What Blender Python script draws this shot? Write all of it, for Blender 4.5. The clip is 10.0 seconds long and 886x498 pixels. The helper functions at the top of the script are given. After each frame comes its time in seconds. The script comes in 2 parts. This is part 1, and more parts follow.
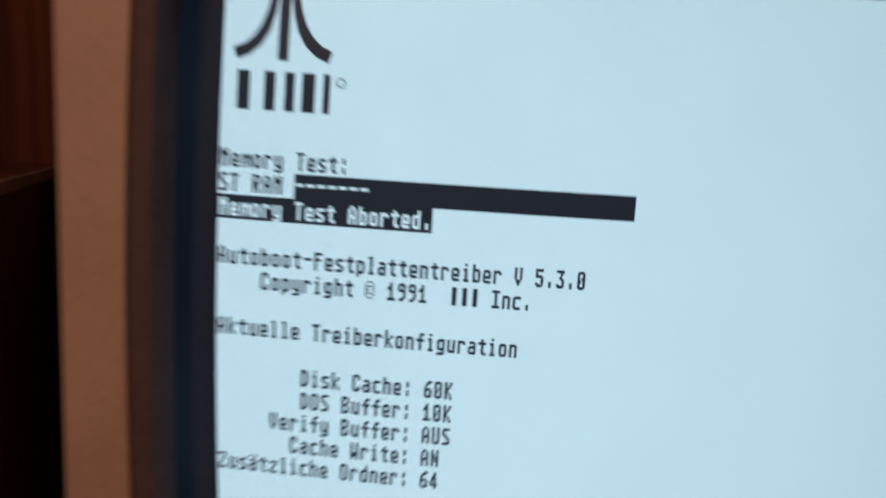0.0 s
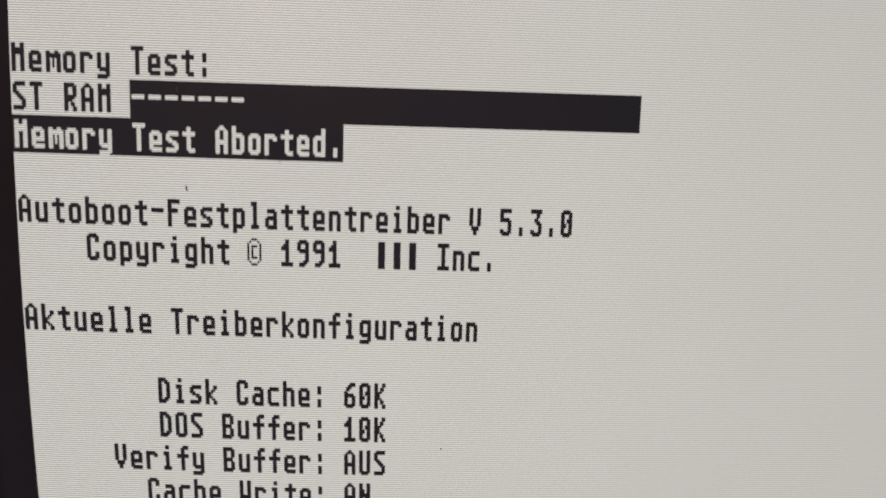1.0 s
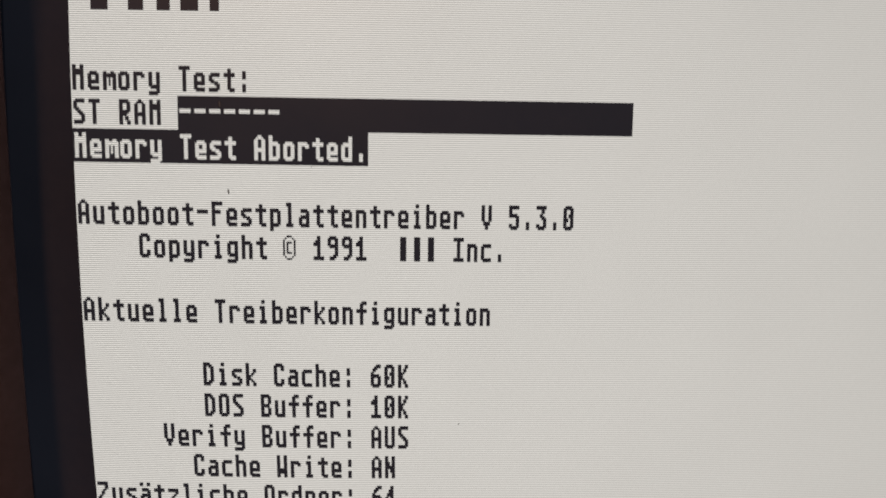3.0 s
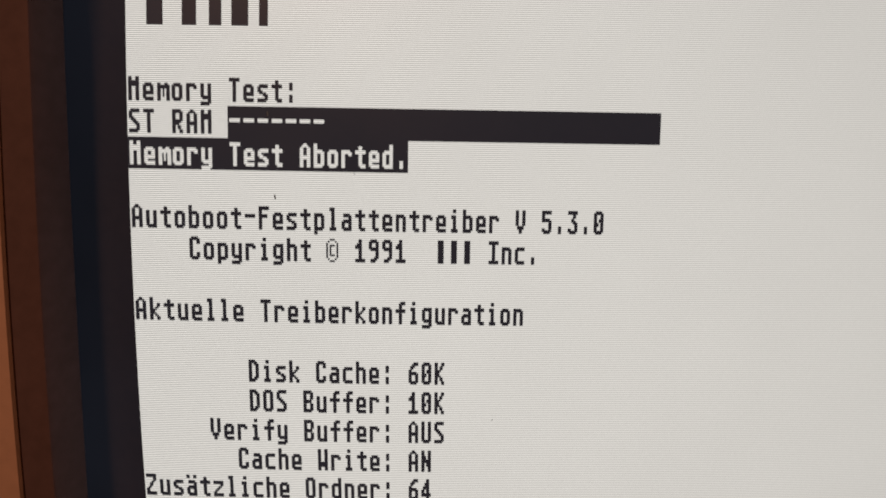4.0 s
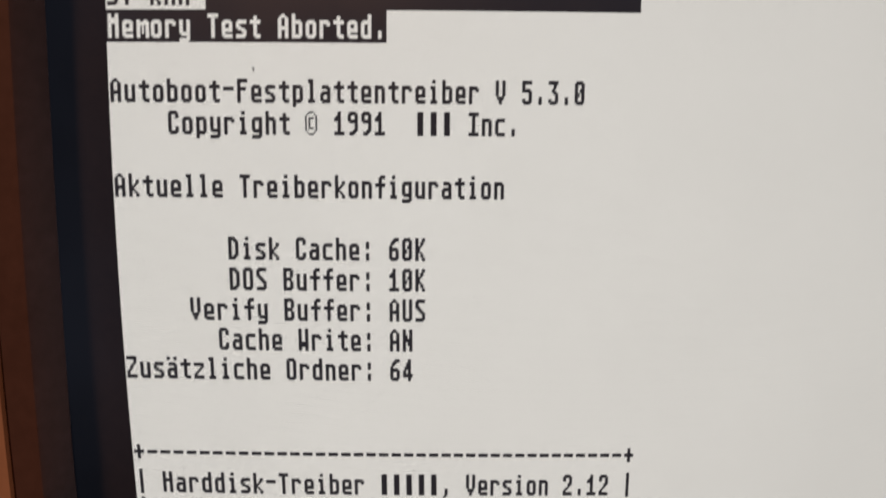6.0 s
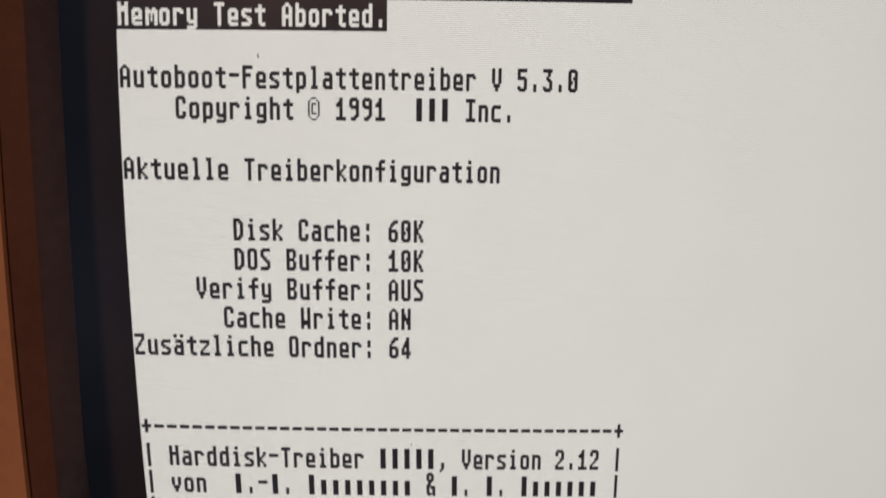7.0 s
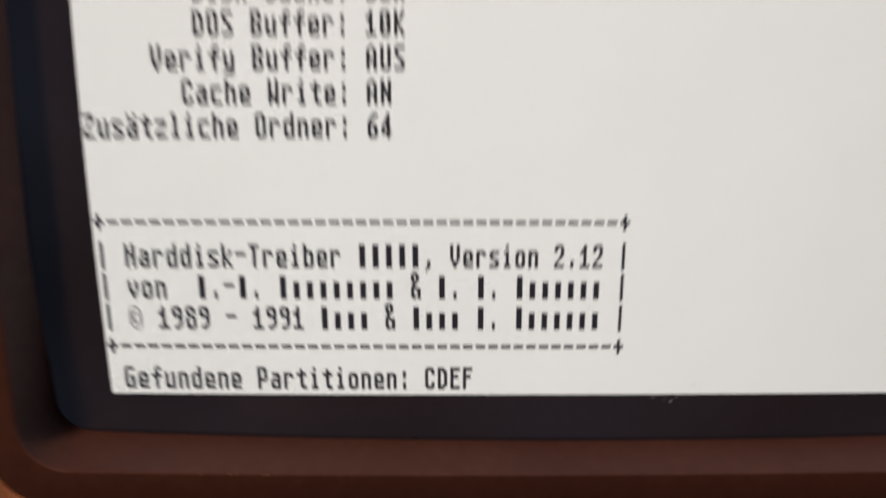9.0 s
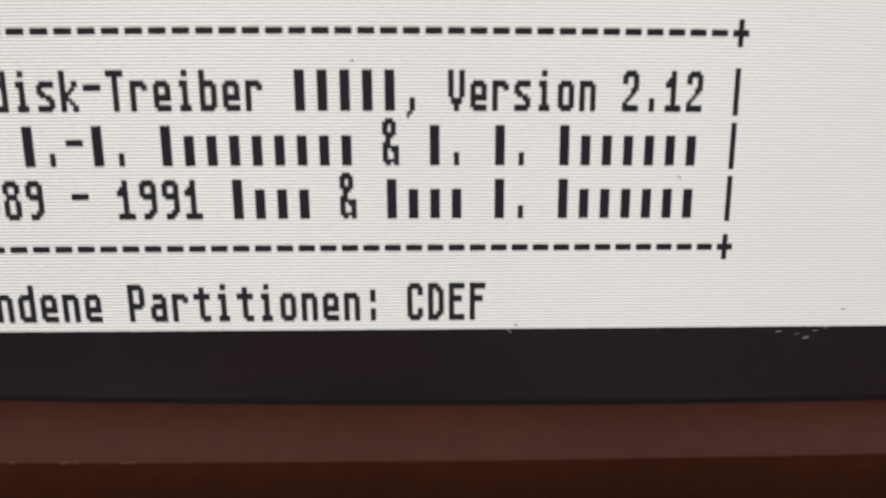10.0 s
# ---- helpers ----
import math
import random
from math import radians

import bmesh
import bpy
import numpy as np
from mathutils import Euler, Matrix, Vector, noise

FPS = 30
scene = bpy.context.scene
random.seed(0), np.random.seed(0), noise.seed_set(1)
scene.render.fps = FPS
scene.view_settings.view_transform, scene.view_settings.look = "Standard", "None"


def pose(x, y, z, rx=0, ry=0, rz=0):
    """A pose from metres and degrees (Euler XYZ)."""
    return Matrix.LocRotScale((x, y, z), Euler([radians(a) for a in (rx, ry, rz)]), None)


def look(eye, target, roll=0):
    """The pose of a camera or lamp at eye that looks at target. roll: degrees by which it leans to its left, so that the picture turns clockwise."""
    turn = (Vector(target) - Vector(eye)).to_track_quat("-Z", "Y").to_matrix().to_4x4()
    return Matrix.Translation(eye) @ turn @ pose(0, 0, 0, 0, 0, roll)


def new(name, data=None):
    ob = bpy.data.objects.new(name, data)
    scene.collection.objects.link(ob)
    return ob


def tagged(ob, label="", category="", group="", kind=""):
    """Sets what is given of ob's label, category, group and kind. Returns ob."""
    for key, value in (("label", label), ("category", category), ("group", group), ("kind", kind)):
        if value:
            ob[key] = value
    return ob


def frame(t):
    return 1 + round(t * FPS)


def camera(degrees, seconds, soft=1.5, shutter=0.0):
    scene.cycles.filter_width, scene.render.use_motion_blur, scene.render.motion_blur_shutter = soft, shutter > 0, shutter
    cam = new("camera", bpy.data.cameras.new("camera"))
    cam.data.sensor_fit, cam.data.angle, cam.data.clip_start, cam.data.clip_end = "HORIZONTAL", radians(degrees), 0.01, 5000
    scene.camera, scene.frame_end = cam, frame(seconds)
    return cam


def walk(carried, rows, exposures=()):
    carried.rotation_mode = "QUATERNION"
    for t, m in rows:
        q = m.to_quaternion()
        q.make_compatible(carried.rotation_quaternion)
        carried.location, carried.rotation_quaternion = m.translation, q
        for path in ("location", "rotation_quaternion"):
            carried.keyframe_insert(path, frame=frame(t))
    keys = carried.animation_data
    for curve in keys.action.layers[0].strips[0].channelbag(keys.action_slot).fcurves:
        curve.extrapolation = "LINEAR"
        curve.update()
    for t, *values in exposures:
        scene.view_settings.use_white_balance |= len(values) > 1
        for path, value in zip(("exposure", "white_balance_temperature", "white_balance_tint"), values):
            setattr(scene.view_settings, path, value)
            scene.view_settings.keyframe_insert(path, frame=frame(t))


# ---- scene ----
ZC = 0.93          # height of the picture tube's middle
cam = camera(69.12, 10.0, soft=1.8, shutter=0.45)
cam.data.dof.use_dof, cam.data.dof.focus_distance, cam.data.dof.aperture_fstop = True, 0.135, 32.0
ROWS = [
    (0.0, -0.04528, -0.16225, 0.04855, 2.218, -8.251, -3.362),
    (0.2, -0.04133, -0.13306, 0.03531, 0.166, -6.705, -3.322),
    (0.4, -0.03696, -0.11293, 0.03013, -0.582, -7.514, -3.105),
    (0.5, -0.03892, -0.11009, 0.02925, -1.482, -7.679, -2.771),
    (1.0, -0.04123, -0.11056, 0.02983, -2.519, -8.017, -1.524),
    (1.5, -0.04691, -0.12007, 0.03171, -2.813, -9.178, -0.995),
    (2.0, -0.0431, -0.12596, 0.02835, -3.031, -7.841, -1.696),
    (2.2, -0.04286, -0.12558, 0.02973, -2.696, -7.974, -1.798),
    (3.3, -0.04589, -0.12352, 0.02844, -2.523, -7.014, -0.466),
    (3.5, -0.04717, -0.12359, 0.02906, -2.574, -6.983, -0.596),
    (4.0, -0.05101, -0.12951, 0.02882, -2.047, -6.739, -0.742),
    (4.5, -0.0494, -0.12951, 0.02461, -1.356, -7.191, -0.916),
    (5.0, -0.04925, -0.13006, 0.01544, -1.407, -7.884, -1.231),
    (5.1, -0.04951, -0.13024, -0.0068, -1.367, -6.756, -1.125),
    (5.5, -0.04858, -0.12997, -0.00758, -1.593, -6.667, -0.943),
    (6.0, -0.0456, -0.13149, 0.00203, -1.584, -6.331, -0.411),
    (6.2, -0.04413, -0.1316, 0.00502, -1.542, -6.47, -0.264),
    (7.3, -0.04571, -0.14057, -0.00828, -1.584, -6.662, -0.838),
    (7.5, -0.04561, -0.14251, -0.01585, -1.472, -6.327, -0.833),
    (8.0, -0.04619, -0.14242, -0.02941, -1.643, -7.893, -0.922),
    (8.5, -0.04561, -0.14328, -0.02813, -1.574, -8.1, -0.708),
    (8.8, -0.04429, -0.14214, -0.02999, -1.734, -7.958, -0.612),
    (9.0, -0.04146, -0.1269, -0.04564, -1.549, -7.625, -0.359),
    (9.2, -0.04036, -0.10499, -0.0617, -2.073, -7.832, -0.488),
    (9.5, -0.04362, -0.08319, -0.07206, -2.742, -8.109, -0.31),
    (10.0, -0.04095, -0.07709, -0.07366, -2.859, -7.101, -0.247),
]
# stops, kelvin and tint: the phone settles its white balance in the first second
EXPOSURES = [
    (0.0, -0.02, 4700, -12), (0.5, -0.29, 5900, 0), (1.0, -0.35, 6500, 9), (1.5, -0.27, 6500, 9), (2.0, -0.29, 6500, 9), (3.5, -0.20, 6500, 9), (4.5, -0.12, 6500, 9), (5.5, -0.13, 6500, 9),
    (6.0, -0.14, 6500, 9), (7.5, -0.11, 6500, 9), (8.0, 0.03, 6470, 9), (8.5, 0.04, 6450, 10), (10.0, 0.05, 6400, 10),
]
walk(cam, [(t, pose(x, y, ZC + z, 90 + pitch, roll, yaw)) for t, x, y, z, yaw, pitch, roll in ROWS], EXPOSURES)

# ---- world and lamps ----
world = bpy.data.worlds.new("night_room")
scene.world = world
world.use_nodes = True
world.node_tree.nodes["Background"].inputs["Color"].default_value = (0.30, 0.20, 0.14, 1)
world.node_tree.nodes["Background"].inputs["Strength"].default_value = 0.02


def area_lamp(name, eye, target, size, watts, colour):
    data = bpy.data.lights.new(name, "AREA")
    data.shape, data.size, data.energy, data.color = "DISK", size, watts, colour
    ob = new(name, data)
    ob.matrix_world = look(eye, target)
    return ob


area_lamp("room_lamp", (-0.40, -0.82, 1.75), (-0.05, 0, ZC - 0.05), 0.26, 8.4, (1.0, 0.47, 0.25))


# ---- materials ----
def material(name, colour, rough=0.5, spec=0.5, metal=0.0, grain=0.0, grain_scale=400.0, blotch=0.0, blotch_scale=18.0, bump=0.0, bump_scale=900.0):
    """A principled surface with fine grain, larger stains and relief, in object coordinates."""
    m = bpy.data.materials.new(name)
    m.use_nodes = True
    nt = m.node_tree
    b = nt.nodes["Principled BSDF"]
    b.inputs["Base Color"].default_value = (*colour, 1)
    b.inputs["Roughness"].default_value = rough
    b.inputs["Metallic"].default_value = metal
    b.inputs["Specular IOR Level"].default_value = spec
    tc = nt.nodes.new("ShaderNodeTexCoord")

    def noise_at(scale, detail=4.0):
        n = nt.nodes.new("ShaderNodeTexNoise")
        n.inputs["Scale"].default_value, n.inputs["Detail"].default_value = scale, detail
        nt.links.new(tc.outputs["Object"], n.inputs["Vector"])
        return n.outputs["Fac"]

    if grain or blotch:
        value = None
        for amount, scale in ((grain, grain_scale), (blotch, blotch_scale)):
            if not amount:
                continue
            r = nt.nodes.new("ShaderNodeMapRange")
            r.inputs["From Min"].default_value, r.inputs["From Max"].default_value = 0.25, 0.75
            r.inputs["To Min"].default_value, r.inputs["To Max"].default_value = 1 - amount, 1 + amount
            nt.links.new(noise_at(scale), r.inputs["Value"])
            if value is None:
                value = r.outputs["Result"]
            else:
                x = nt.nodes.new("ShaderNodeMath")
                x.operation = "MULTIPLY"
                nt.links.new(value, x.inputs[0]), nt.links.new(r.outputs["Result"], x.inputs[1])
                value = x.outputs[0]
        v = nt.nodes.new("ShaderNodeVectorMath")
        v.operation = "SCALE"
        v.inputs[0].default_value = colour
        nt.links.new(value, v.inputs["Scale"])
        nt.links.new(v.outputs["Vector"], b.inputs["Base Color"])
        q = nt.nodes.new("ShaderNodeMapRange")
        q.inputs["To Min"].default_value, q.inputs["To Max"].default_value = max(0.03, rough - 0.08), min(1, rough + 0.08)
        nt.links.new(noise_at(blotch_scale * 3), q.inputs["Value"])
        nt.links.new(q.outputs["Result"], b.inputs["Roughness"])
    if bump:
        p = nt.nodes.new("ShaderNodeBump")
        p.inputs["Strength"].default_value, p.inputs["Distance"].default_value = bump, 0.00006
        nt.links.new(noise_at(bump_scale, 2.0), p.inputs["Height"])
        nt.links.new(p.outputs["Normal"], b.inputs["Normal"])
    return m


def wood(name, dark, light, rough=0.45):
    m = material(name, dark, rough)
    nt = m.node_tree
    tc, mp = nt.nodes.new("ShaderNodeTexCoord"), nt.nodes.new("ShaderNodeMapping")
    mp.inputs["Scale"].default_value = (28, 28, 1.6)
    n, r = nt.nodes.new("ShaderNodeTexNoise"), nt.nodes.new("ShaderNodeValToRGB")
    n.inputs["Scale"].default_value, n.inputs["Detail"].default_value, n.inputs["Distortion"].default_value = 1.0, 7.0, 1.2
    r.color_ramp.elements[0].position, r.color_ramp.elements[1].position = 0.32, 0.68
    r.color_ramp.elements[0].color, r.color_ramp.elements[1].color = (*dark, 1), (*light, 1)
    nt.links.new(tc.outputs["Object"], mp.inputs["Vector"]), nt.links.new(mp.outputs["Vector"], n.inputs["Vector"])
    nt.links.new(n.outputs["Fac"], r.inputs["Fac"]), nt.links.new(r.outputs["Color"], nt.nodes["Principled BSDF"].inputs["Base Color"])
    return m


def phosphor(name, colour, strength):
    """The lit picture: 16 scan lines to a text row, a little uneven, with lens vignetting put into the emission, behind
    faintly glossy glass.
    """
    m = bpy.data.materials.new(name)
    m.use_nodes = True
    nt = m.node_tree
    b = nt.nodes["Principled BSDF"]
    b.inputs["Base Color"].default_value = (0.05, 0.05, 0.055, 1)
    b.inputs["Roughness"].default_value = 0.35
    b.inputs["Emission Color"].default_value = (*colour, 1)
    uv, sep = nt.nodes.new("ShaderNodeUVMap"), nt.nodes.new("ShaderNodeSeparateXYZ")
    uv.uv_map = "raster"
    nt.links.new(uv.outputs["UV"], sep.inputs["Vector"])

    def math_node(op, a, c=None):
        x = nt.nodes.new("ShaderNodeMath")
        x.operation = op
        for socket, value in zip(x.inputs, (a, c)):
            if value is None:
                continue
            if isinstance(value, (int, float)):
                socket.default_value = value
            else:
                nt.links.new(value, socket)
        return x.outputs[0]

    # one wave to a line of the beam; the lines blur together towards the far side
    wave = math_node("COSINE", math_node("MULTIPLY", sep.outputs["Y"], 2 * math.pi))
    depth = math_node("MAXIMUM", math_node("SUBTRACT", 0.56, math_node("MULTIPLY", sep.outputs["X"], 0.0009)), 0.10)
    line = math_node("ADD", math_node("MULTIPLY", wave, depth), 1.0)
    # vignetting painted into the emission: it fades away from dot 190, line 150
    du = math_node("DIVIDE", math_node("SUBTRACT", sep.outputs["X"], 190.0), 320.0)
    dv = math_node("DIVIDE", math_node("SUBTRACT", sep.outputs["Y"], 150.0), 330.0)
    fall = math_node("SUBTRACT", 1.0, math_node("MULTIPLY", math_node("ADD", math_node("MULTIPLY", du, du), math_node("MULTIPLY", dv, dv)), 0.1))
    n = nt.nodes.new("ShaderNodeTexNoise")
    n.inputs["Scale"].default_value, n.inputs["Detail"].default_value = 0.012, 2.0
    nt.links.new(uv.outputs["UV"], n.inputs["Vector"])
    cloud = math_node("ADD", math_node("MULTIPLY", n.outputs["Fac"], 0.06), 0.97)
    fine = nt.nodes.new("ShaderNodeTexNoise")
    fine.inputs["Scale"].default_value, fine.inputs["Detail"].default_value = 0.35, 3.0
    nt.links.new(uv.outputs["UV"], fine.inputs["Vector"])
    speck = math_node("ADD", math_node("MULTIPLY", fine.outputs["Fac"], 0.05), 0.975)
    total = math_node("MULTIPLY", math_node("MULTIPLY", line, fall), math_node("MULTIPLY", cloud, speck))
    nt.links.new(math_node("MULTIPLY", total, strength), b.inputs["Emission Strength"])
    return m


M_CASE = material("case_plastic", (0.46, 0.305, 0.24), 0.55, 0.4, grain=0.06, blotch=0.10, blotch_scale=25, bump=0.5, bump_scale=2600)
M_BEZEL = material("bezel_plastic", (0.096, 0.064, 0.070), 0.60, 0.14, grain=0.10, blotch=0.12, blotch_scale=40, bump=0.4, bump_scale=3000)
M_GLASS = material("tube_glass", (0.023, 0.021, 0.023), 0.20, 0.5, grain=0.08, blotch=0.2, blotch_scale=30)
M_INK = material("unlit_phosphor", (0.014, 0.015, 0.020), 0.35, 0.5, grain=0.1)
ink = M_INK.node_tree.nodes["Principled BSDF"]            # emission added to lift the unlit dots, for lens veil and beam spill
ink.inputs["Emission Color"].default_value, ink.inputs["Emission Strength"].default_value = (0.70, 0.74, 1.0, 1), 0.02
glow = M_GLASS.node_tree.nodes["Principled BSDF"]         # emission added in place of lens veil and scattered picture light
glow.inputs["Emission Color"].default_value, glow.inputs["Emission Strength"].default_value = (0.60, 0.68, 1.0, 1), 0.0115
# noise varies this added emission over the glass
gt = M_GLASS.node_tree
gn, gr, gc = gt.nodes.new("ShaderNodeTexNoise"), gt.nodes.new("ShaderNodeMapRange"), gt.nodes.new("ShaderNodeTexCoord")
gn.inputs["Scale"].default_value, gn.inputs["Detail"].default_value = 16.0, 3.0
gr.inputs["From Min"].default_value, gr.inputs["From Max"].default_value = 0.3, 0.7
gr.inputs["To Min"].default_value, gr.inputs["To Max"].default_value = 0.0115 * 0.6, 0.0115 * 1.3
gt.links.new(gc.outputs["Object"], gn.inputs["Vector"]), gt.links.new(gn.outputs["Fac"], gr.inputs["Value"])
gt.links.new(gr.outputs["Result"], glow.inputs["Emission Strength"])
M_LIT = phosphor("lit_phosphor", (0.985, 0.955, 0.90), 0.72)
# near-black stand-in for shade at the bezel's foot, with a little bluish emission
M_RIM_SHADE = material("rim_shade", (0.020, 0.020, 0.022), 0.30, 0.4, grain=0.1)
rim_glow = M_RIM_SHADE.node_tree.nodes["Principled BSDF"]
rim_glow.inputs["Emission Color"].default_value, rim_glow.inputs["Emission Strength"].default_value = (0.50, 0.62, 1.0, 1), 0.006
M_DUST = material("dust", (0.13, 0.17, 0.20), 0.9, 0.2)
M_CHIP = material("worn_chip", (0.20, 0.16, 0.145), 0.6, 0.3)
M_SCRATCH = material("bright_scratch", (0.22, 0.24, 0.26), 0.5, 0.3)
chip = M_SCRATCH.node_tree.nodes["Principled BSDF"]       # emission added in place of picture light caught by the scratches
chip.inputs["Emission Color"].default_value, chip.inputs["Emission Strength"].default_value = (0.9, 0.95, 1.0, 1), 0.11
M_DARKDUST = material("dark_speck", (0.05, 0.045, 0.05), 0.8, 0.2)
M_WOOD = wood("dark_stained_wood", (0.050, 0.010, 0.005), (0.125, 0.030, 0.014))
M_EDGE = material("worn_edge", (0.36, 0.27, 0.21), 0.6, 0.4, grain=0.2, blotch=0.35, blotch_scale=22)
M_DESK = wood("desk_wood", (0.06, 0.030, 0.016), (0.16, 0.085, 0.045))
M_WALL = material("wall_paint", (0.42, 0.36, 0.29), 0.9, 0.2, grain=0.05, blotch=0.08, blotch_scale=3, bump=0.3, bump_scale=300)
M_CEILING = material("ceiling_paint", (0.70, 0.66, 0.60), 0.9, 0.2, grain=0.04, blotch=0.05, blotch_scale=2)
M_FLOOR = wood("floor_wood", (0.030, 0.014, 0.010), (0.07, 0.035, 0.022), 0.6)
M_RUBBER = material("black_rubber", (0.02, 0.02, 0.02), 0.8, 0.3, grain=0.1)


# ---- building helpers ----
def mesh_object(name, verts, faces, mat, parent=None, label="", smooth=False, uvs=None):
    me = bpy.data.meshes.new(name)
    me.from_pydata([tuple(v) for v in verts], [], faces)
    me.materials.append(mat)
    if uvs is not None:
        layer = me.uv_layers.new(name="raster")
        for loop in me.loops:
            layer.data[loop.index].uv = uvs[loop.vertex_index]
    me.validate()
    me.update()
    if smooth:
        for p in me.polygons:
            p.use_smooth = True
    ob = new(name, me)
    if parent is not None:
        ob.parent = parent
    if label:
        tagged(ob, label=label)
    return ob


def part(name, bm, mat, parent, label="", smooth=False):
    bmesh.ops.recalc_face_normals(bm, faces=bm.faces)
    me = bpy.data.meshes.new(name)
    bm.to_mesh(me)
    bm.free()
    me.materials.append(mat)
    if smooth:
        for p in me.polygons:
            p.use_smooth = True
    ob = new(name, me)
    if parent is not None:
        ob.parent = parent
    if label:
        tagged(ob, label=label)
    return ob


def box(bm, lo, hi, bevel=0.0, segments=2):
    made = bmesh.ops.create_cube(bm, size=1.0)["verts"]
    for v in made:
        v.co = Vector([(a + b) / 2 + c * (b - a) for a, b, c in zip(lo, hi, v.co)])
    if bevel:
        edges = list({e for v in made for e in v.link_edges})
        bmesh.ops.bevel(bm, geom=edges, offset=bevel, segments=segments, profile=0.5, affect="EDGES")


# ---- the room ----
def slab(name, lo, hi, mat):
    bm = bmesh.new()
    box(bm, lo, hi)
    return tagged(part(name, bm, mat, None), kind="structure")


slab("floor", (-2.0, -2.4, -0.1), (2.0, 1.0, 0.0), M_FLOOR)
slab("ceiling", (-2.0, -2.4, 2.5), (2.0, 1.0, 2.6), M_CEILING)
slab("wall_north", (-2.0, 0.9, 0.0), (2.0, 1.0, 2.5), M_WALL)
slab("wall_south", (-2.0, -2.4, 0.0), (2.0, -2.3, 2.5), M_WALL)
slab("wall_west", (-2.0, -2.3, 0.0), (-1.9, 0.9, 2.5), M_WALL)
slab("wall_east", (1.9, -2.3, 0.0), (2.0, 0.9, 2.5), M_WALL)

DESK_Z = 0.745


def desk():
    root = tagged(new("desk"), "dark brown wooden desk under the monitor", "desk")
    bm = bmesh.new()
    box(bm, (-0.165, -0.32, DESK_Z - 0.03), (0.75, 0.36, DESK_Z), 0.004)
    part("desktop", bm, M_DESK, root)
    for x in (-0.15, 0.68):
        for y in (-0.28, 0.29):
            bm = bmesh.new()
            box(bm, (x, y, 0), (x + 0.04, y + 0.04, DESK_Z - 0.03), 0.003)
            part("leg", bm, M_DESK, root)
    bm = bmesh.new()
    box(bm, (-0.11, 0.305, 0.40), (0.68, 0.320, DESK_Z - 0.03), 0.001)
    part("back_panel", bm, M_DESK, root)
    return root


desk()


def wardrobe():
    """Tall dark furniture behind the monitor."""
    root = tagged(new("wardrobe"), "tall dark reddish wooden wardrobe with panelled doors", "wardrobe")
    x0, x1, y0, y1, top = -1.30, -0.20, 0.72, 0.895, 1.95
    def piece(name, lo, hi, parent=root, bevel=0.002):
        bm = bmesh.new()
        box(bm, lo, hi, bevel)
        return part(name, bm, M_WOOD, parent)
    piece("side_panel", (x0, y0, 0), (x0 + 0.02, y1, top))
    piece("side_panel", (x1 - 0.02, y0, 0), (x1, y1, top))
    piece("back_panel", (x0 + 0.02, y1 - 0.01, 0.06), (x1 - 0.02, y1, top - 0.02))
    piece("top_board", (x0 + 0.02, y0, top - 0.02), (x1 - 0.02, y1 - 0.01, top))
    piece("plinth", (x0 + 0.02, y0 + 0.02, 0), (x1 - 0.02, y0 + 0.035, 0.06))
    mid = (x0 + x1) / 2
    for k, (a, b) in enumerate(((x0 + 0.022, mid - 0.001), (mid + 0.001, x1 - 0.022))):
        door = piece("door", (a, y0 - 0.018, 0.065), (b, y0 - 0.002, top - 0.024))
        for lo, hi in ((0.14, 0.80), (0.86, 1.84)):
            piece("door_panel", (a + 0.07, y0 - 0.024, lo), (b - 0.07, y0 - 0.018, hi), door, 0.0025)
        bm = bmesh.new()
        kx = b - 0.03 if k == 0 else a + 0.03
        bmesh.ops.create_uvsphere(bm, u_segments=16, v_segments=10, radius=0.012, matrix=Matrix.Translation((kx, y0 - 0.036, 1.05)))
        bmesh.ops.create_cone(bm, cap_ends=True, segments=12, radius1=0.005, radius2=0.005, depth=0.012, matrix=pose(kx, y0 - 0.023, 1.05, 90, 0, 0))
        part("knob", bm, M_WOOD, door)
    return root


def low_cabinet():
    """A dark cabinet standing askew beside the monitor; its top board has a pale worn edge."""
    root = tagged(new("low_cabinet"), "dark wooden low cabinet with a pale worn top edge", "cabinet")
    top, w, d = ZC + 0.006, 0.42, 0.40
    def piece(name, lo, hi, mat, label="", bevel=0.002):
        bm = bmesh.new()
        box(bm, lo, hi, bevel)
        return part(name, bm, mat, root, label)
    piece("body", (-w, 0.012, 0.06), (-0.012, d, top - 0.018), M_WOOD)
    piece("plinth", (-w + 0.02, 0.03, 0.0), (-0.03, d - 0.02, 0.06), M_WOOD)
    piece("top_board", (-w - 0.005, 0.0, top - 0.018), (-0.002, d + 0.004, top), M_WOOD)
    piece("edge_strip", (-0.002, 0.0, top - 0.013), (0.001, d + 0.004, top - 0.001), M_EDGE, "pale worn edge strip", 0.0008)
    for lo, hi in ((0.08, 0.48), (0.50, top - 0.03)):
        piece("drawer_front", (-w + 0.01, 0.0, lo), (-0.022, 0.012, hi), M_WOOD)
    root.matrix_world = pose(-0.42, 0.326, 0, 0, 0, 25.6)
    return root


wardrobe()
low_cabinet()

# ---- the monitor ----
PX, ASPECT = 0.00033, 1.2088                 # one dot of the picture, and its height to width
BULGE_X, BULGE_Z = 0.8021, 0.6000               # curvature of the tube's face, 1/m
BOW, SPREAD, ROWSPREAD, KEYSTONE, ROWGAIN = -0.0155, 0.0458, 0.0114, -0.0047, 0.0096
COLS, TOP, BOTTOM = 640.0, -112.0, 353.0    # the raster: dots across, first and last line (line 0 is the first text row's top)


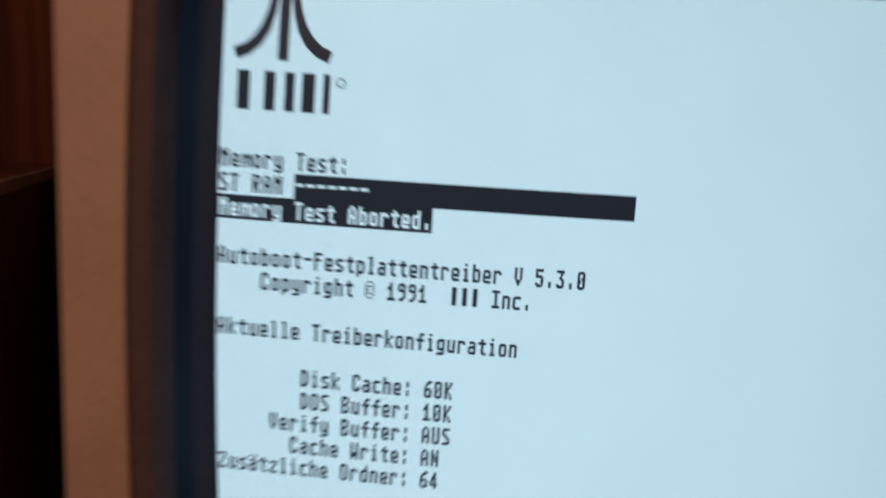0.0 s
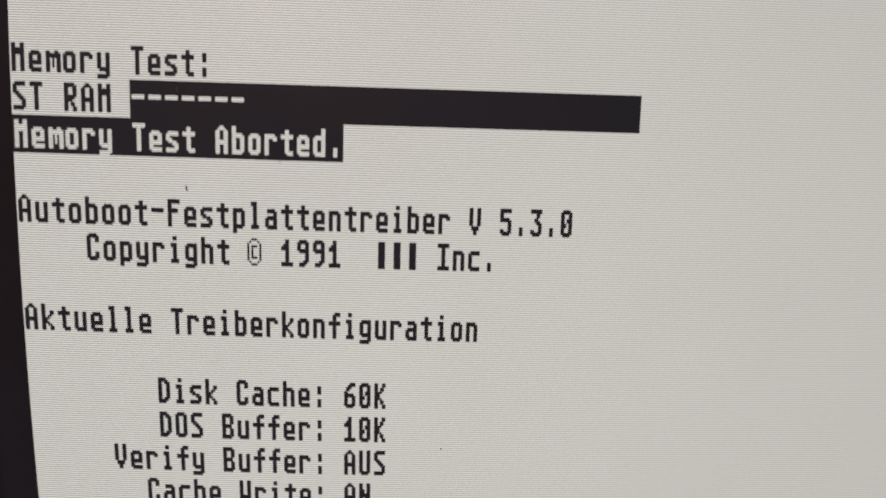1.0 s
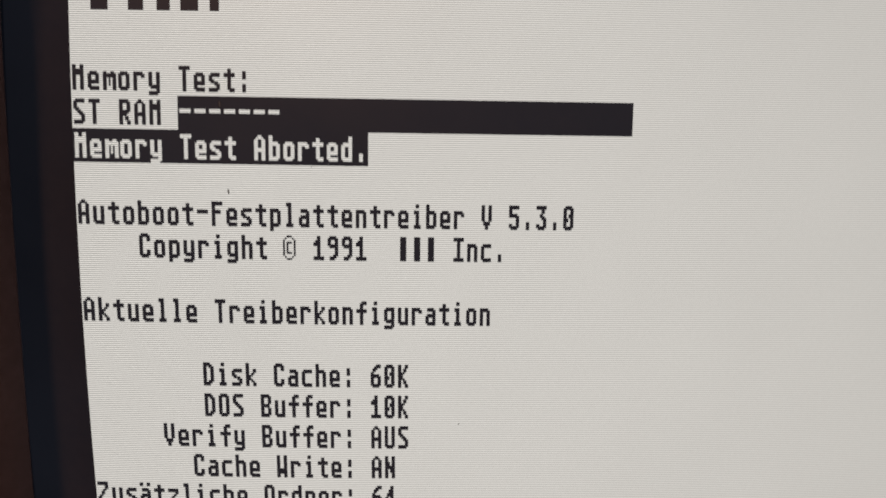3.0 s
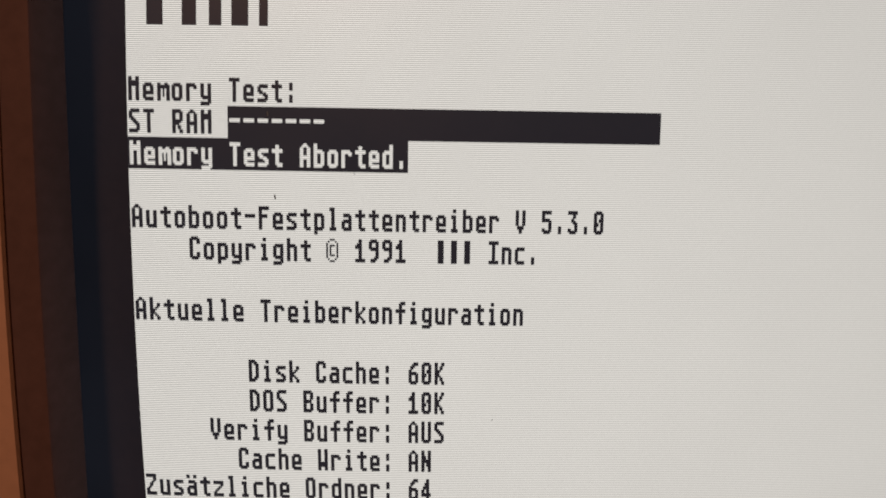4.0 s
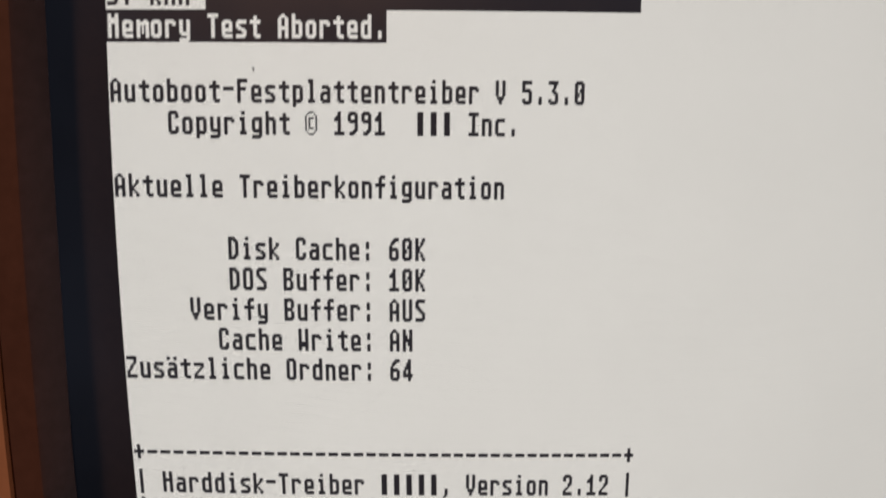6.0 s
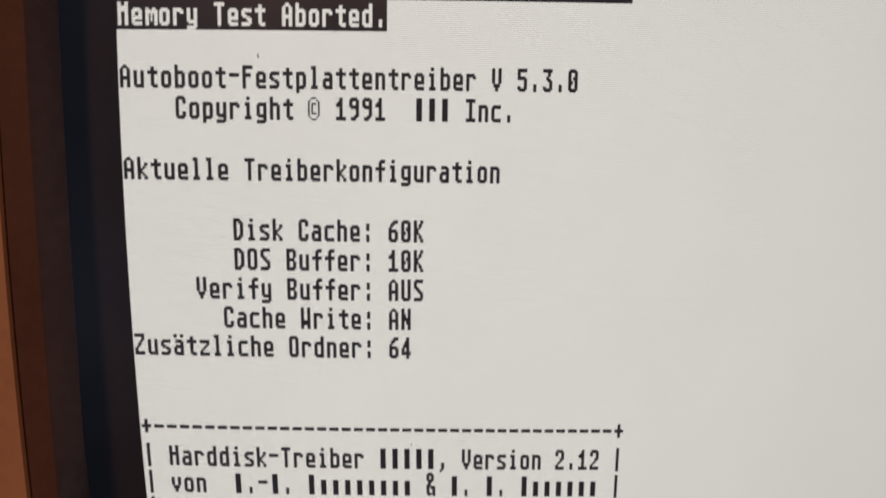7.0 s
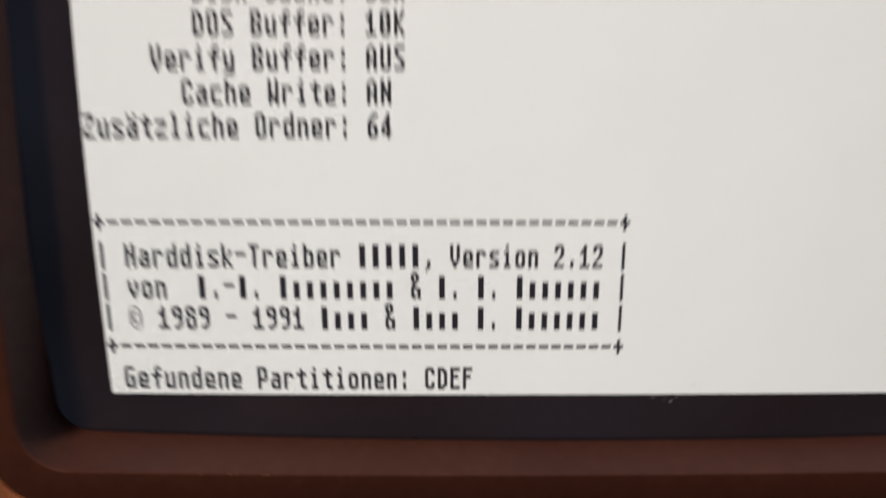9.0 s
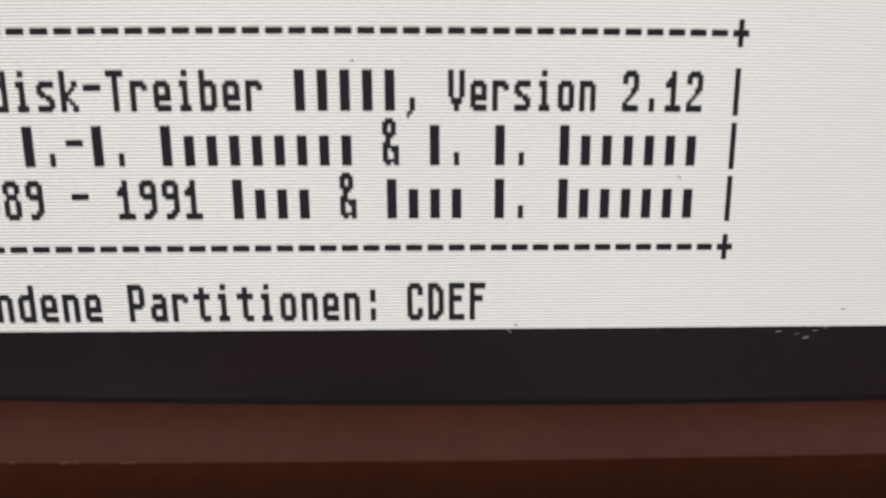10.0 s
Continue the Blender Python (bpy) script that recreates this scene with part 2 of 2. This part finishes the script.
def tube(x, z, lift=0.0):
    """A point of the tube's face, lift metres before it."""
    return Vector((x, BULGE_X * x * x / 2 + BULGE_Z * z * z / 2 - lift, ZC + z))


def raster(a, b, lift):
    """The place of dot a of line b on the tube's face."""
    a, b = a - 320.0, b - 120.0
    du, dv = a / 320.0, b / 232.0
    x = a * PX * (1 + BOW * dv * dv + SPREAD * du * du + KEYSTONE * dv)
    z = -b * PX * ASPECT * (1 + ROWSPREAD * du * du + ROWGAIN * dv)
    return tube(x, z, lift)


L_PICTURE, L_BAR, L_INK = 0.00010, 0.00016, 0.00022


def patch(rects, lift, max_step=16.0):
    """Verts, faces and raster coordinates of rectangles (a0, b0, a1, b1) laid on the tube's face."""
    verts, faces, uvs = [], [], []
    for a0, b0, a1, b1 in rects:
        na, nb = max(1, math.ceil((a1 - a0) / max_step)), max(1, math.ceil((b1 - b0) / max_step))
        base = len(verts)
        for j in range(nb + 1):
            for i in range(na + 1):
                a, b = a0 + (a1 - a0) * i / na, b0 + (b1 - b0) * j / nb
                verts.append(raster(a, b, lift))
                uvs.append((a, b))
        for j in range(nb):
            for i in range(na):
                k = base + j * (na + 1) + i
                faces.append((k, k + na + 1, k + na + 2, k + 1))
    return verts, faces, uvs


def bowed_loop(w, h, bow_x, bow_z, r, zc, y, n_side=28, n_arc=10):
    """A closed loop of points: a rectangle with swelling sides and rounded corners. y: a depth, or a function of x and z."""
    pts = []
    hw, hh = w - bow_x, h - bow_z            # the corners' reach
    def side_x(z):
        return hw + bow_x * (1 - (z / hh) ** 2)
    def side_z(x):
        return hh + bow_z * (1 - (x / hw) ** 2)
    iw, ih = hw - r, hh - r
    for k in range(n_side):                   # right side, up
        z = -ih + 2 * ih * k / n_side
        pts.append((side_x(z) - (side_x(ih) - hw), z))
    for k in range(n_arc):
        t = math.pi / 2 * k / n_arc
        pts.append((iw + r * math.cos(t), ih + r * math.sin(t)))
    for k in range(n_side):                   # top, to the left
        x = iw - 2 * iw * k / n_side
        pts.append((x, side_z(x) - (side_z(iw) - hh)))
    for k in range(n_arc):
        t = math.pi / 2 * (1 + k / n_arc)
        pts.append((-iw + r * math.cos(t), ih + r * math.sin(t)))
    for k in range(n_side):                   # left side, down
        z = ih - 2 * ih * k / n_side
        pts.append((-(side_x(z) - (side_x(ih) - hw)), z))
    for k in range(n_arc):
        t = math.pi / 2 * (2 + k / n_arc)
        pts.append((-iw + r * math.cos(t), -ih + r * math.sin(t)))
    for k in range(n_side):                   # bottom, to the right
        x = -iw + 2 * iw * k / n_side
        pts.append((x, -(side_z(x) - (side_z(iw) - hh))))
    for k in range(n_arc):
        t = math.pi / 2 * (3 + k / n_arc)
        pts.append((iw + r * math.cos(t), -ih + r * math.sin(t)))
    out = []
    for x, z in pts:
        z += zc
        out.append(Vector((x, y(x, z) if callable(y) else y, ZC + z)))
    return out


def loft(name, loops, mat, parent, label="", cap_last=False, cap_first=False, smooth=True):
    n = len(loops[0])
    verts = [v for l in loops for v in l]
    faces = []
    for j in range(len(loops) - 1):
        for i in range(n):
            k = (i + 1) % n
            faces.append((j * n + i, j * n + k, (j + 1) * n + k, (j + 1) * n + i))
    if cap_last:
        faces.append(tuple(range((len(loops) - 1) * n, len(loops) * n)))
    if cap_first:
        faces.append(tuple(reversed(range(n))))
    ob = mesh_object(name, verts, faces, mat, parent, label)
    bm = bmesh.new()
    bm.from_mesh(ob.data)
    bmesh.ops.recalc_face_normals(bm, faces=bm.faces)
    for f in bm.faces:
        f.smooth = smooth
    for e in bm.edges:
        if len(e.link_faces) == 2 and e.calc_face_angle(0) > radians(28):
            e.smooth = False
    bm.to_mesh(ob.data)
    bm.free()
    return ob


monitor = tagged(new("computer_monitor"), "beige cathode ray monitor with dark bezel showing boot text", "monitor")
CZ = -0.0008                                   # middle of the bezel's opening, from the tube's middle


def face_y(x, z):
    return BULGE_X * x * x / 2 + BULGE_Z * z * z / 2


# the tube's face: rings from its middle out to behind the bezel
rings = []
for k in range(1, 25):
    s = k / 24
    rings.append(bowed_loop(0.129 * s, 0.1085 * s, 0.0016 * s, 0.0008 * s, 0.008 * s, CZ * s, face_y))
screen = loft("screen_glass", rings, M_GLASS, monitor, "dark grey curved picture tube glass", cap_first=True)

# a dark strip laid on the glass as the bezel's shade, running on under the bezel
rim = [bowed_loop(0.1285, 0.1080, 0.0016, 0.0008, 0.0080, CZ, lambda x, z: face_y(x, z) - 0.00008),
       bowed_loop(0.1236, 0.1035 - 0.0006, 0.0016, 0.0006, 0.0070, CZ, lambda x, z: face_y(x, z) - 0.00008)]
loft("shade_strip", rim, M_RIM_SHADE, screen, "dark strip painted as shade on the glass beside the bezel")

LIP_W, LIP_H, LIP_Y = 0.1296, 0.1130, -0.006
FOOT_W, FOOT_H, CREASE_W, CREASE_H = 0.1197, 0.1035, 0.1229, 0.1064


def ease(v):
    v = min(max(v, 0.0), 1.0)
    return v * v * (3 - 2 * v)


def foot_loop(grow, deeper):
    """The bezel's inner edge: close to the glass below, above and in the corners, standing off from it along the sides."""
    out = []
    for p in bowed_loop(FOOT_W + grow, FOOT_H + grow / 3, 0.0016, 0.0006, 0.0075, CZ, 0.0):
        z = p.z - ZC
        side = ease((abs(p.x) - 0.104) / 0.013)
        off = side * (1 - ease((abs(z) - 0.055) / 0.043))
        x = p.x + math.copysign(0.0025 * side * (1 - off), p.x)
        out.append(Vector((x, (face_y(x, z) - 0.0012) * (1 - off) - 0.0010 * off + deeper, p.z)))
    return out


bezel_loops = [
    bowed_loop(0.1300, 0.1085, 0.0016, 0.0008, 0.009, CZ, lambda x, z: face_y(x, z) + 0.004),
    foot_loop(0.0006, 0.0016),
    foot_loop(0.0, 0.0004),
    foot_loop(0.0002, 0.0),
    bowed_loop(CREASE_W - 0.0003, CREASE_H - 0.0002, 0.0026, 0.0016, 0.0098, CZ, -0.0066),
    bowed_loop(CREASE_W + 0.0001, CREASE_H + 0.0001, 0.0026, 0.0016, 0.0100, CZ, -0.0070),
    bowed_loop(LIP_W - 0.0005, LIP_H - 0.0006, 0.0042, 0.0012, 0.0100, CZ, LIP_Y - 0.0004),
    bowed_loop(LIP_W - 0.0002, LIP_H - 0.0003, 0.0042, 0.0012, 0.0100, CZ, LIP_Y - 0.0002),
    bowed_loop(LIP_W - 0.0001, LIP_H - 0.0001, 0.0042, 0.0012, 0.0101, CZ, LIP_Y + 0.0004),
    bowed_loop(LIP_W, LIP_H, 0.0042, 0.0012, 0.0102, CZ, LIP_Y + 0.0026),
]
loft("bezel", bezel_loops, M_BEZEL, monitor, "dark brown sloped bezel round the tube")

OUT_W, OUT_T, OUT_B = 0.1478, 0.133, -0.152
oz, oh = (OUT_T + OUT_B) / 2, (OUT_T - OUT_B) / 2
case_loops = [
    bowed_loop(LIP_W + 0.0004, LIP_H + 0.0004, 0.0042, 0.0012, 0.0104, CZ, LIP_Y + 0.010),
    bowed_loop(LIP_W + 0.0003, LIP_H + 0.0004, 0.0042, 0.0012, 0.0104, CZ, LIP_Y),
    bowed_loop(LIP_W + 0.0007, LIP_H + 0.0010, 0.0042, 0.0012, 0.0107, CZ, LIP_Y - 0.0006),
    bowed_loop(OUT_W - 0.0030, oh - 0.0030, 0.0002, 0.0002, 0.0090, oz, LIP_Y - 0.0006),
    bowed_loop(OUT_W - 0.0009, oh - 0.0009, 0.0002, 0.0002, 0.0110, oz, LIP_Y + 0.0009),
    bowed_loop(OUT_W, oh, 0.0002, 0.0002, 0.0120, oz, LIP_Y + 0.0030),
    bowed_loop(OUT_W, oh, 0.0002, 0.0002, 0.0120, oz, 0.060),
    bowed_loop(OUT_W - 0.004, oh - 0.004, 0.0002, 0.0002, 0.0120, oz, 0.064),
    bowed_loop(0.1150, 0.118, 0.0002, 0.0002, 0.0200, oz - 0.010, 0.300),
    bowed_loop(0.1100, 0.112, 0.0002, 0.0002, 0.0200, oz - 0.010, 0.308),
]
loft("case", case_loops, M_CASE, monitor, "beige plastic monitor case, warmly lit", cap_last=True)
for x in (-0.10, 0.08):
    for y in (0.02, 0.22):
        bm = bmesh.new()
        box(bm, (x, y, DESK_Z), (x + 0.02, y + 0.03, ZC + OUT_B + 0.02 if y < 0.1 else ZC + OUT_B + 0.035), 0.002)
        part("foot", bm, M_RUBBER, monitor, "black rubber foot")

# the lit picture
v, f, u = patch([(0.0, TOP, COLS, BOTTOM)], L_PICTURE, 8.0)
mesh_object("picture_area", v, f, M_LIT, screen, "glowing warm white raster with scan lines", smooth=True, uvs=u)

# ---- writing on the screen ----
CAP, BASE = 2.0, 14.0                        # a capital's top and its foot in a row of 16 lines
X_TOP = 5.0                                  # a small letter's top

# The computer's own letters: cells of 8 dots by 16 lines. Each letter is one string, two hexadecimal digits (8 dots) to a line, with the
# line on which it begins; "*" after a line repeats it so many times.
LETTERS = {
    "A": (2, "18 3C 66*4 7E*2 66*4"), "B": (2, "7C 7E 66*3 7C*2 66*3 7E 7C"), "C": (2, "3C 7E 66*2 60*4 66*2 7E 3C"),
    "D": (2, "78 7C 6E 66*6 6E 7C 78"), "E": (2, "7E*2 60*2 7C*2 60*4 7E*2"), "F": (2, "7E*2 60*2 7C*2 60*6"),
    "G": (2, "3E 7E 60*3 6E*2 66*3 7E 3E"), "H": (2, "66*4 7E*2 66*6"), "I": (2, "7E*2 18*8 7E*2"), "K": (2, "66*2 6C*2 78 70*2 78 6C*2 66*2"),
    "M": (2, "66*2 7E*3 66*7"), "N": (2, "66*3 76*2 7E*2 6E*2 66*3"), "O": (2, "3C 7E 66*8 7E 3C"), "P": (2, "7C 7E 66*4 7E 7C 60*4"),
    "R": (2, "7C 7E 66*3 7E 7C 78 6C*2 66*2"), "S": (2, "3E 7E 60*2 70 38 1C 0E 06*2 7E 7C"), "T": (2, "7E*2 18*10"), "U": (2, "66*10 7E 3C"),
    "V": (2, "66*8 3C*2 18*2"), "W": (2, "66*7 7E*3 66*2"), "Z": (2, "7E*2 06*2 0C 18*2 30 60*2 7E*2"),
    "a": (5, "3C 3E 06 3E 7E 66*2 7E 3E"), "b": (2, "60*3 7C 7E 66*5 7E 7C"), "c": (5, "3E 7E 60*5 7E 3E"), "d": (2, "06*3 3E 7E 66*5 7E 3E"),
    "e": (5, "3C 7E 66*2 7E*2 60 7E 3E"), "f": (2, "0E 1E 18*2 7E*2 18*6"), "g": (5, "3E 7E 66*4 7E 3E 06 7E 7C"), "h": (2, "60*3 7C 7E 66*7"),
    "i": (2, "18*2 00 38*2 18*5 3C*2"), "k": (2, "60*3 66*2 6C 78 70 78 6C 66*2"), "l": (2, "38*2 18*8 3C*2"), "m": (5, "66 7F*2 6B*4 63*2"),
    "n": (5, "7C 7E 66*7"), "o": (5, "3C 7E 66*5 7E 3C"), "p": (5, "7C 7E 66*5 7E 7C 60*2"), "r": (5, "7C 7E 66 60*6"),
    "s": (5, "3E 7E 60 70 3C 0E 06 7E 7C"), "t": (3, "18*2 7E*2 18*5 1E 0E"), "u": (5, "66*7 7E 3E"), "v": (5, "66*5 3C*2 18*2"),
    "y": (5, "66*6 7E 3E 06 7E 7C"), "z": (5, "7E*2 06 0C 18 30 60 7E*2"), "\u00e4": (2, "66*2 00 3C 3E 06 3E 7E 66*2 7E 3E"),
    "0": (2, "3C 7E 66*2 6E*2 76*2 66*2 7E 3C"), "1": (2, "18*2 38 78*2 18*5 7E*2"), "2": (2, "3C 7E 66*2 06 0E 0C 18 30 60 7E*2"),
    "3": (2, "7E*2 0C*2 18 1C 0E 06*2 66 7E 3C"), "4": (2, "0C*2 1C*2 3C*2 6C*2 7E*2 0C*2"), "5": (2, "7E*2 60*2 7C 7E 06*3 66 7E 3C"),
    "6": (2, "0E 1E 38 30 60 7C 7E 66*3 7E 3C"), "8": (2, "3C 7E 66*2 3C*2 66*4 7E 3C"), "9": (2, "3C 7E 66*2 7E 3E 06*3 0E 3C 38"),
    "-": (6, "7E*2"), "+": (3, "18*3 7E*2 18*3"), ".": (10, "18*4"), ",": (10, "18*4 30 20"), ":": (4, "18*4 00*2 18*4"), "|": (1, "18*14"),
    "&": (0, "38 7C 6C*2 7C 38 30 70 7E 6E 66*2 7E 36"), "\u00a9": (2, "38 44 82 BA A2*4 BA 82 44 38"),
}
GLYPHS = {}
BLOOM = -0.03                                # how far the beam's light spreads sideways over a dark dot


def letter(ch):
    """Verts (dot, line, layer) of one cell and its faces: a rounded bar for each upright run of dots that share their two ends."""
    if ch in GLYPHS:
        return GLYPHS[ch]
    first, code = LETTERS[ch]
    lines = []
    for word in code.split():
        bits, _, times = word.partition("*")
        lines += [int(bits, 16)] * int(times or 1)
    runs = []                                 # (first dot, end dot, first line, end line)
    going = {}
    for k, bits in enumerate(lines + [0]):
        row = "".join("#" if bits & (128 >> c) else " " for c in range(8)) + " "
        now, c = set(), 0
        while c < 8:
            if row[c] == "#":
                end = row.index(" ", c)
                now.add((c, end))
                c = end
            c += 1
        for ends in [e for e in going if e not in now]:
            runs.append((*ends, first + going.pop(ends), first + k))
        for ends in now:
            going.setdefault(ends, k)
    out, made = [], []
    for a0, a1, b0, b1 in runs:
        a0, a1, c, base = a0 + BLOOM, a1 - BLOOM, 0.16, len(out)
        out += [(a0 + c, b0, 0), (a1 - c, b0, 0), (a1, b0 + c, 0), (a1, b1 - c, 0), (a1 - c, b1, 0), (a0 + c, b1, 0), (a0, b1 - c, 0), (a0, b0 + c, 0)]
        made.append(tuple(range(base, base + 8)))
    GLYPHS[ch] = (out, made)
    return GLYPHS[ch]


def rect_cell(a0, b0, a1, b1):
    return [(a0, b0, 0), (a1, b0, 0), (a1, b1, 0), (a0, b1, 0)], [(0, 1, 2, 3)]


def plain(word):
    """A word whose writing is given as plain bars, one for each letter: C for a tall one, x for a low one, . for a point."""
    marks = []
    for ch in word:
        if ch == "C":
            marks.append(rect_cell(2.2, CAP, 5.8, BASE))
        elif ch == "x":
            marks.append(rect_cell(2.2, X_TOP, 5.8, BASE))
        elif ch == ".":
            marks.append(rect_cell(3.0, 10.0, 5.0, BASE))
        elif ch == "-":
            marks.append(rect_cell(1.0, 6.0, 7.0, 8.0))
        else:
            marks.append(None)
    return marks


def text_line(col, row, pieces, mat=M_INK, label="dark text line on the screen"):
    """One line of writing on the tube's face. pieces: strings, or lists of marks from plain()."""
    verts, faces, uvs = [], [], []
    c = col
    for piece in pieces:
        cells = [None if ch == " " else letter(ch) for ch in piece] if isinstance(piece, str) else piece
        for cell in cells:
            if cell is not None:
                base = len(verts)
                for a, b, layer in cell[0]:
                    a, b = c * 8 + a, row * 16 + b
                    verts.append(raster(a, b, L_INK + 0.00001 * layer))
                    uvs.append((a, b))
                faces += [tuple(base + i for i in fc) for fc in cell[1]]
            c += 1
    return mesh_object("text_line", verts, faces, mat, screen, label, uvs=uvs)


def dark_bar(name, rects, label):
    v, f, u = patch(rects, L_BAR, 8.0)
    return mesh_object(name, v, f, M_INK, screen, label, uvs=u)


dark_bar("inverse_bar", [(56, 16, 312, 32)], "wide dark inverse bar on the screen")
dark_bar("inverse_bar", [(0, 32, 160, 48)], "dark inverse bar behind light text")

text_line(0, 0, ["Memory Test:"])
text_line(0, 1, ["ST RAM"])
text_line(7, 1, ["-------"], M_LIT, "light row of dashes on the dark bar")
text_line(0, 2, ["Memory Test Aborted."], M_LIT, "light text on a dark bar")
text_line(0, 4, ["Autoboot-Festplattentreiber V 5.3.0"])
text_line(4, 5, ["Copyright \u00a9 1991  ", plain("CCC"), " Inc."])
text_line(0, 7, ["Aktuelle Treiberkonfiguration"])
text_line(8, 9, ["Disk Cache: 60K"])
text_line(8, 10, ["DOS Buffer: 10K"])
text_line(5, 11, ["Verify Buffer: AUS"])
text_line(7, 12, ["Cache Write: AN"])
text_line(0, 13, ["Zus\u00e4tzliche Ordner: 64"])
text_line(0, 16, ["+" + "-" * 38 + "+"], label="dashed top edge of a text box on the screen")
text_line(0, 17, ["| Harddisk-Treiber ", plain("CCCCC"), ", Version 2.12 |"])
text_line(0, 18, ["| von  ", plain("C.-C. Cxxxxxxxx"), " & ", plain("C. C. Cxxxxxx"), " |"])
text_line(0, 19, ["| \u00a9 1989 - 1991 ", plain("Cxxx"), " & ", plain("Cxxx C. Cxxxxxx"), " |"])
text_line(0, 20, ["+" + "-" * 38 + "+"], label="dashed bottom edge of a text box on the screen")
text_line(1, 21, ["Gefundene Partitionen: CDEF"])


# the maker's mark above the text, as plain strokes and bars
def stroke(name, centre, widths, label):
    """A flat band along a run of points (a, b), with a width at each."""
    verts, uvs, faces = [], [], []
    for i, ((a, b), w) in enumerate(zip(centre, widths)):
        (pa, pb), (qa, qb) = centre[max(i - 1, 0)], centre[min(i + 1, len(centre) - 1)]
        along = Vector((qa - pa, qb - pb)).normalized()
        for side in (-1, 1):
            p = (a - side * along.y * w / 2, b + side * along.x * w / 2)
            verts.append(raster(*p, L_INK))
            uvs.append(p)
    for i in range(len(centre) - 1):
        faces.append((2 * i, 2 * i + 1, 2 * i + 3, 2 * i + 2))
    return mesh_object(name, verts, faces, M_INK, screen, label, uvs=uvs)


mid = [(43.6, -104.0 + 9.7 * i) for i in range(6)]
stroke("emblem_stroke", mid, [7.6] * 6, "dark upright stroke of an emblem on the screen")
CURVE = [(7.0, -104.0), (7.5, -96.0), (9.4, -86.0), (13.3, -75.5), (19.0, -67.5), (26.0, -62.0), (34.5, -58.8)]
for side in (-1, 1):
    stroke("emblem_stroke", [(43.6 + side * a, b) for a, b in CURVE], [5.0, 5.6, 6.4, 7.4, 8.0, 8.0, 7.8], "dark curved stroke of an emblem on the screen")
for a0, a1 in ((11.5, 20.5), (31.0, 39.0), (46.0, 53.0), (58.5, 68.0), (74.0, 79.0)):
    v, f, u = patch([(a0, -48.3, a1, -23.6)], L_INK)
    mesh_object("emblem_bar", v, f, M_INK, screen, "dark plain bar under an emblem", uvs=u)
ring = [(86.6 + 3.2 * math.cos(k * math.pi / 8), -43.5 + 2.7 * math.sin(k * math.pi / 8)) for k in range(17)]
stroke("emblem_ring", ring, [0.9] * 17, "small dark ring beside an emblem")


# ---- small marks on the glass ----
def speck(a, b, size, mat, label, stretch=1.0, turn=0.0):
    n, verts = 9, []
    for k in range(n):
        t = 2 * math.pi * k / n
        rr = size * (0.45 + 0.8 * random.random())
        x, y = rr * stretch * math.cos(t), rr * math.sin(t)
        verts.append(raster(a + x * math.cos(turn) - y * math.sin(turn), b + x * math.sin(turn) + y * math.cos(turn), 0.00028))
    return mesh_object("speck", verts, [tuple(range(n))], mat, screen, label)


speck(82.5, 61.0, 0.55, M_DARKDUST, "tiny dark speck on the glass", 2.6, 1.3)
speck(213.2, 176.7, 0.36, M_DARKDUST, "tiny dark speck on the glass")
speck(78.8, 19.5, 0.5, M_DUST, "pale speck on the glass", 2.4, 1.4)
speck(235.0, 351.6, 0.45, M_DARKDUST, "tiny dark speck on the glass")
speck(174.9, 271.5, 0.5, M_DARKDUST, "tiny dark speck on the glass")
speck(353.0, 356.6, 0.55, M_SCRATCH, "bright chip at the picture's edge", 2.6, -0.15)
speck(341.0, 354.6, 0.22, M_SCRATCH, "fine bright scratch on the glass", 7.0, -0.05)
speck(361.0, 353.4, 0.2, M_SCRATCH, "fine bright scratch on the glass", 6.0, -0.3)
speck(232.5, 353.7, 0.22, M_SCRATCH, "fine bright scratch on the glass", 5.0, 0.5)
speck(356.5, 354.4, 0.16, M_SCRATCH, "fine bright scratch on the glass", 9.0, -0.08)
speck(349.0, 355.4, 0.14, M_SCRATCH, "fine bright scratch on the glass", 8.0, -0.12)
speck(296.2, 305.4, 0.3, M_SCRATCH, "fine pale scratch on the glass", 4.0, 0.9)
speck(128.4, 48.6, 0.3, M_SCRATCH, "fine pale scratch on the glass", 3.5, 1.4)
speck(367.1, 347.3, 0.28, M_DARKDUST, "small dark scratch on the glass", 4.0, -0.1)


# worn chips along the bezel's crease
crease = [p for p in bezel_loops[5] if p.z < ZC]
for x, size in ((-0.0852, 0.00022), (-0.0795, 0.00030), (-0.0782, 0.00018), (-0.0730, 0.00024), (-0.0722, 0.00026)):
    at = min(crease, key=lambda p: abs(p.x - x) + (10 if p.z > ZC - 0.09 else 0))
    bm = bmesh.new()
    bmesh.ops.create_icosphere(bm, subdivisions=1, radius=size)
    for q in bm.verts:
        q.co = Vector((x + q.co.x * 2.2 * (0.8 + 0.4 * random.random()), at.y + q.co.y * 0.5, at.z + q.co.z * 0.6))
    part("chip", bm, M_CHIP, monitor, "pale worn chip on the bezel crease")
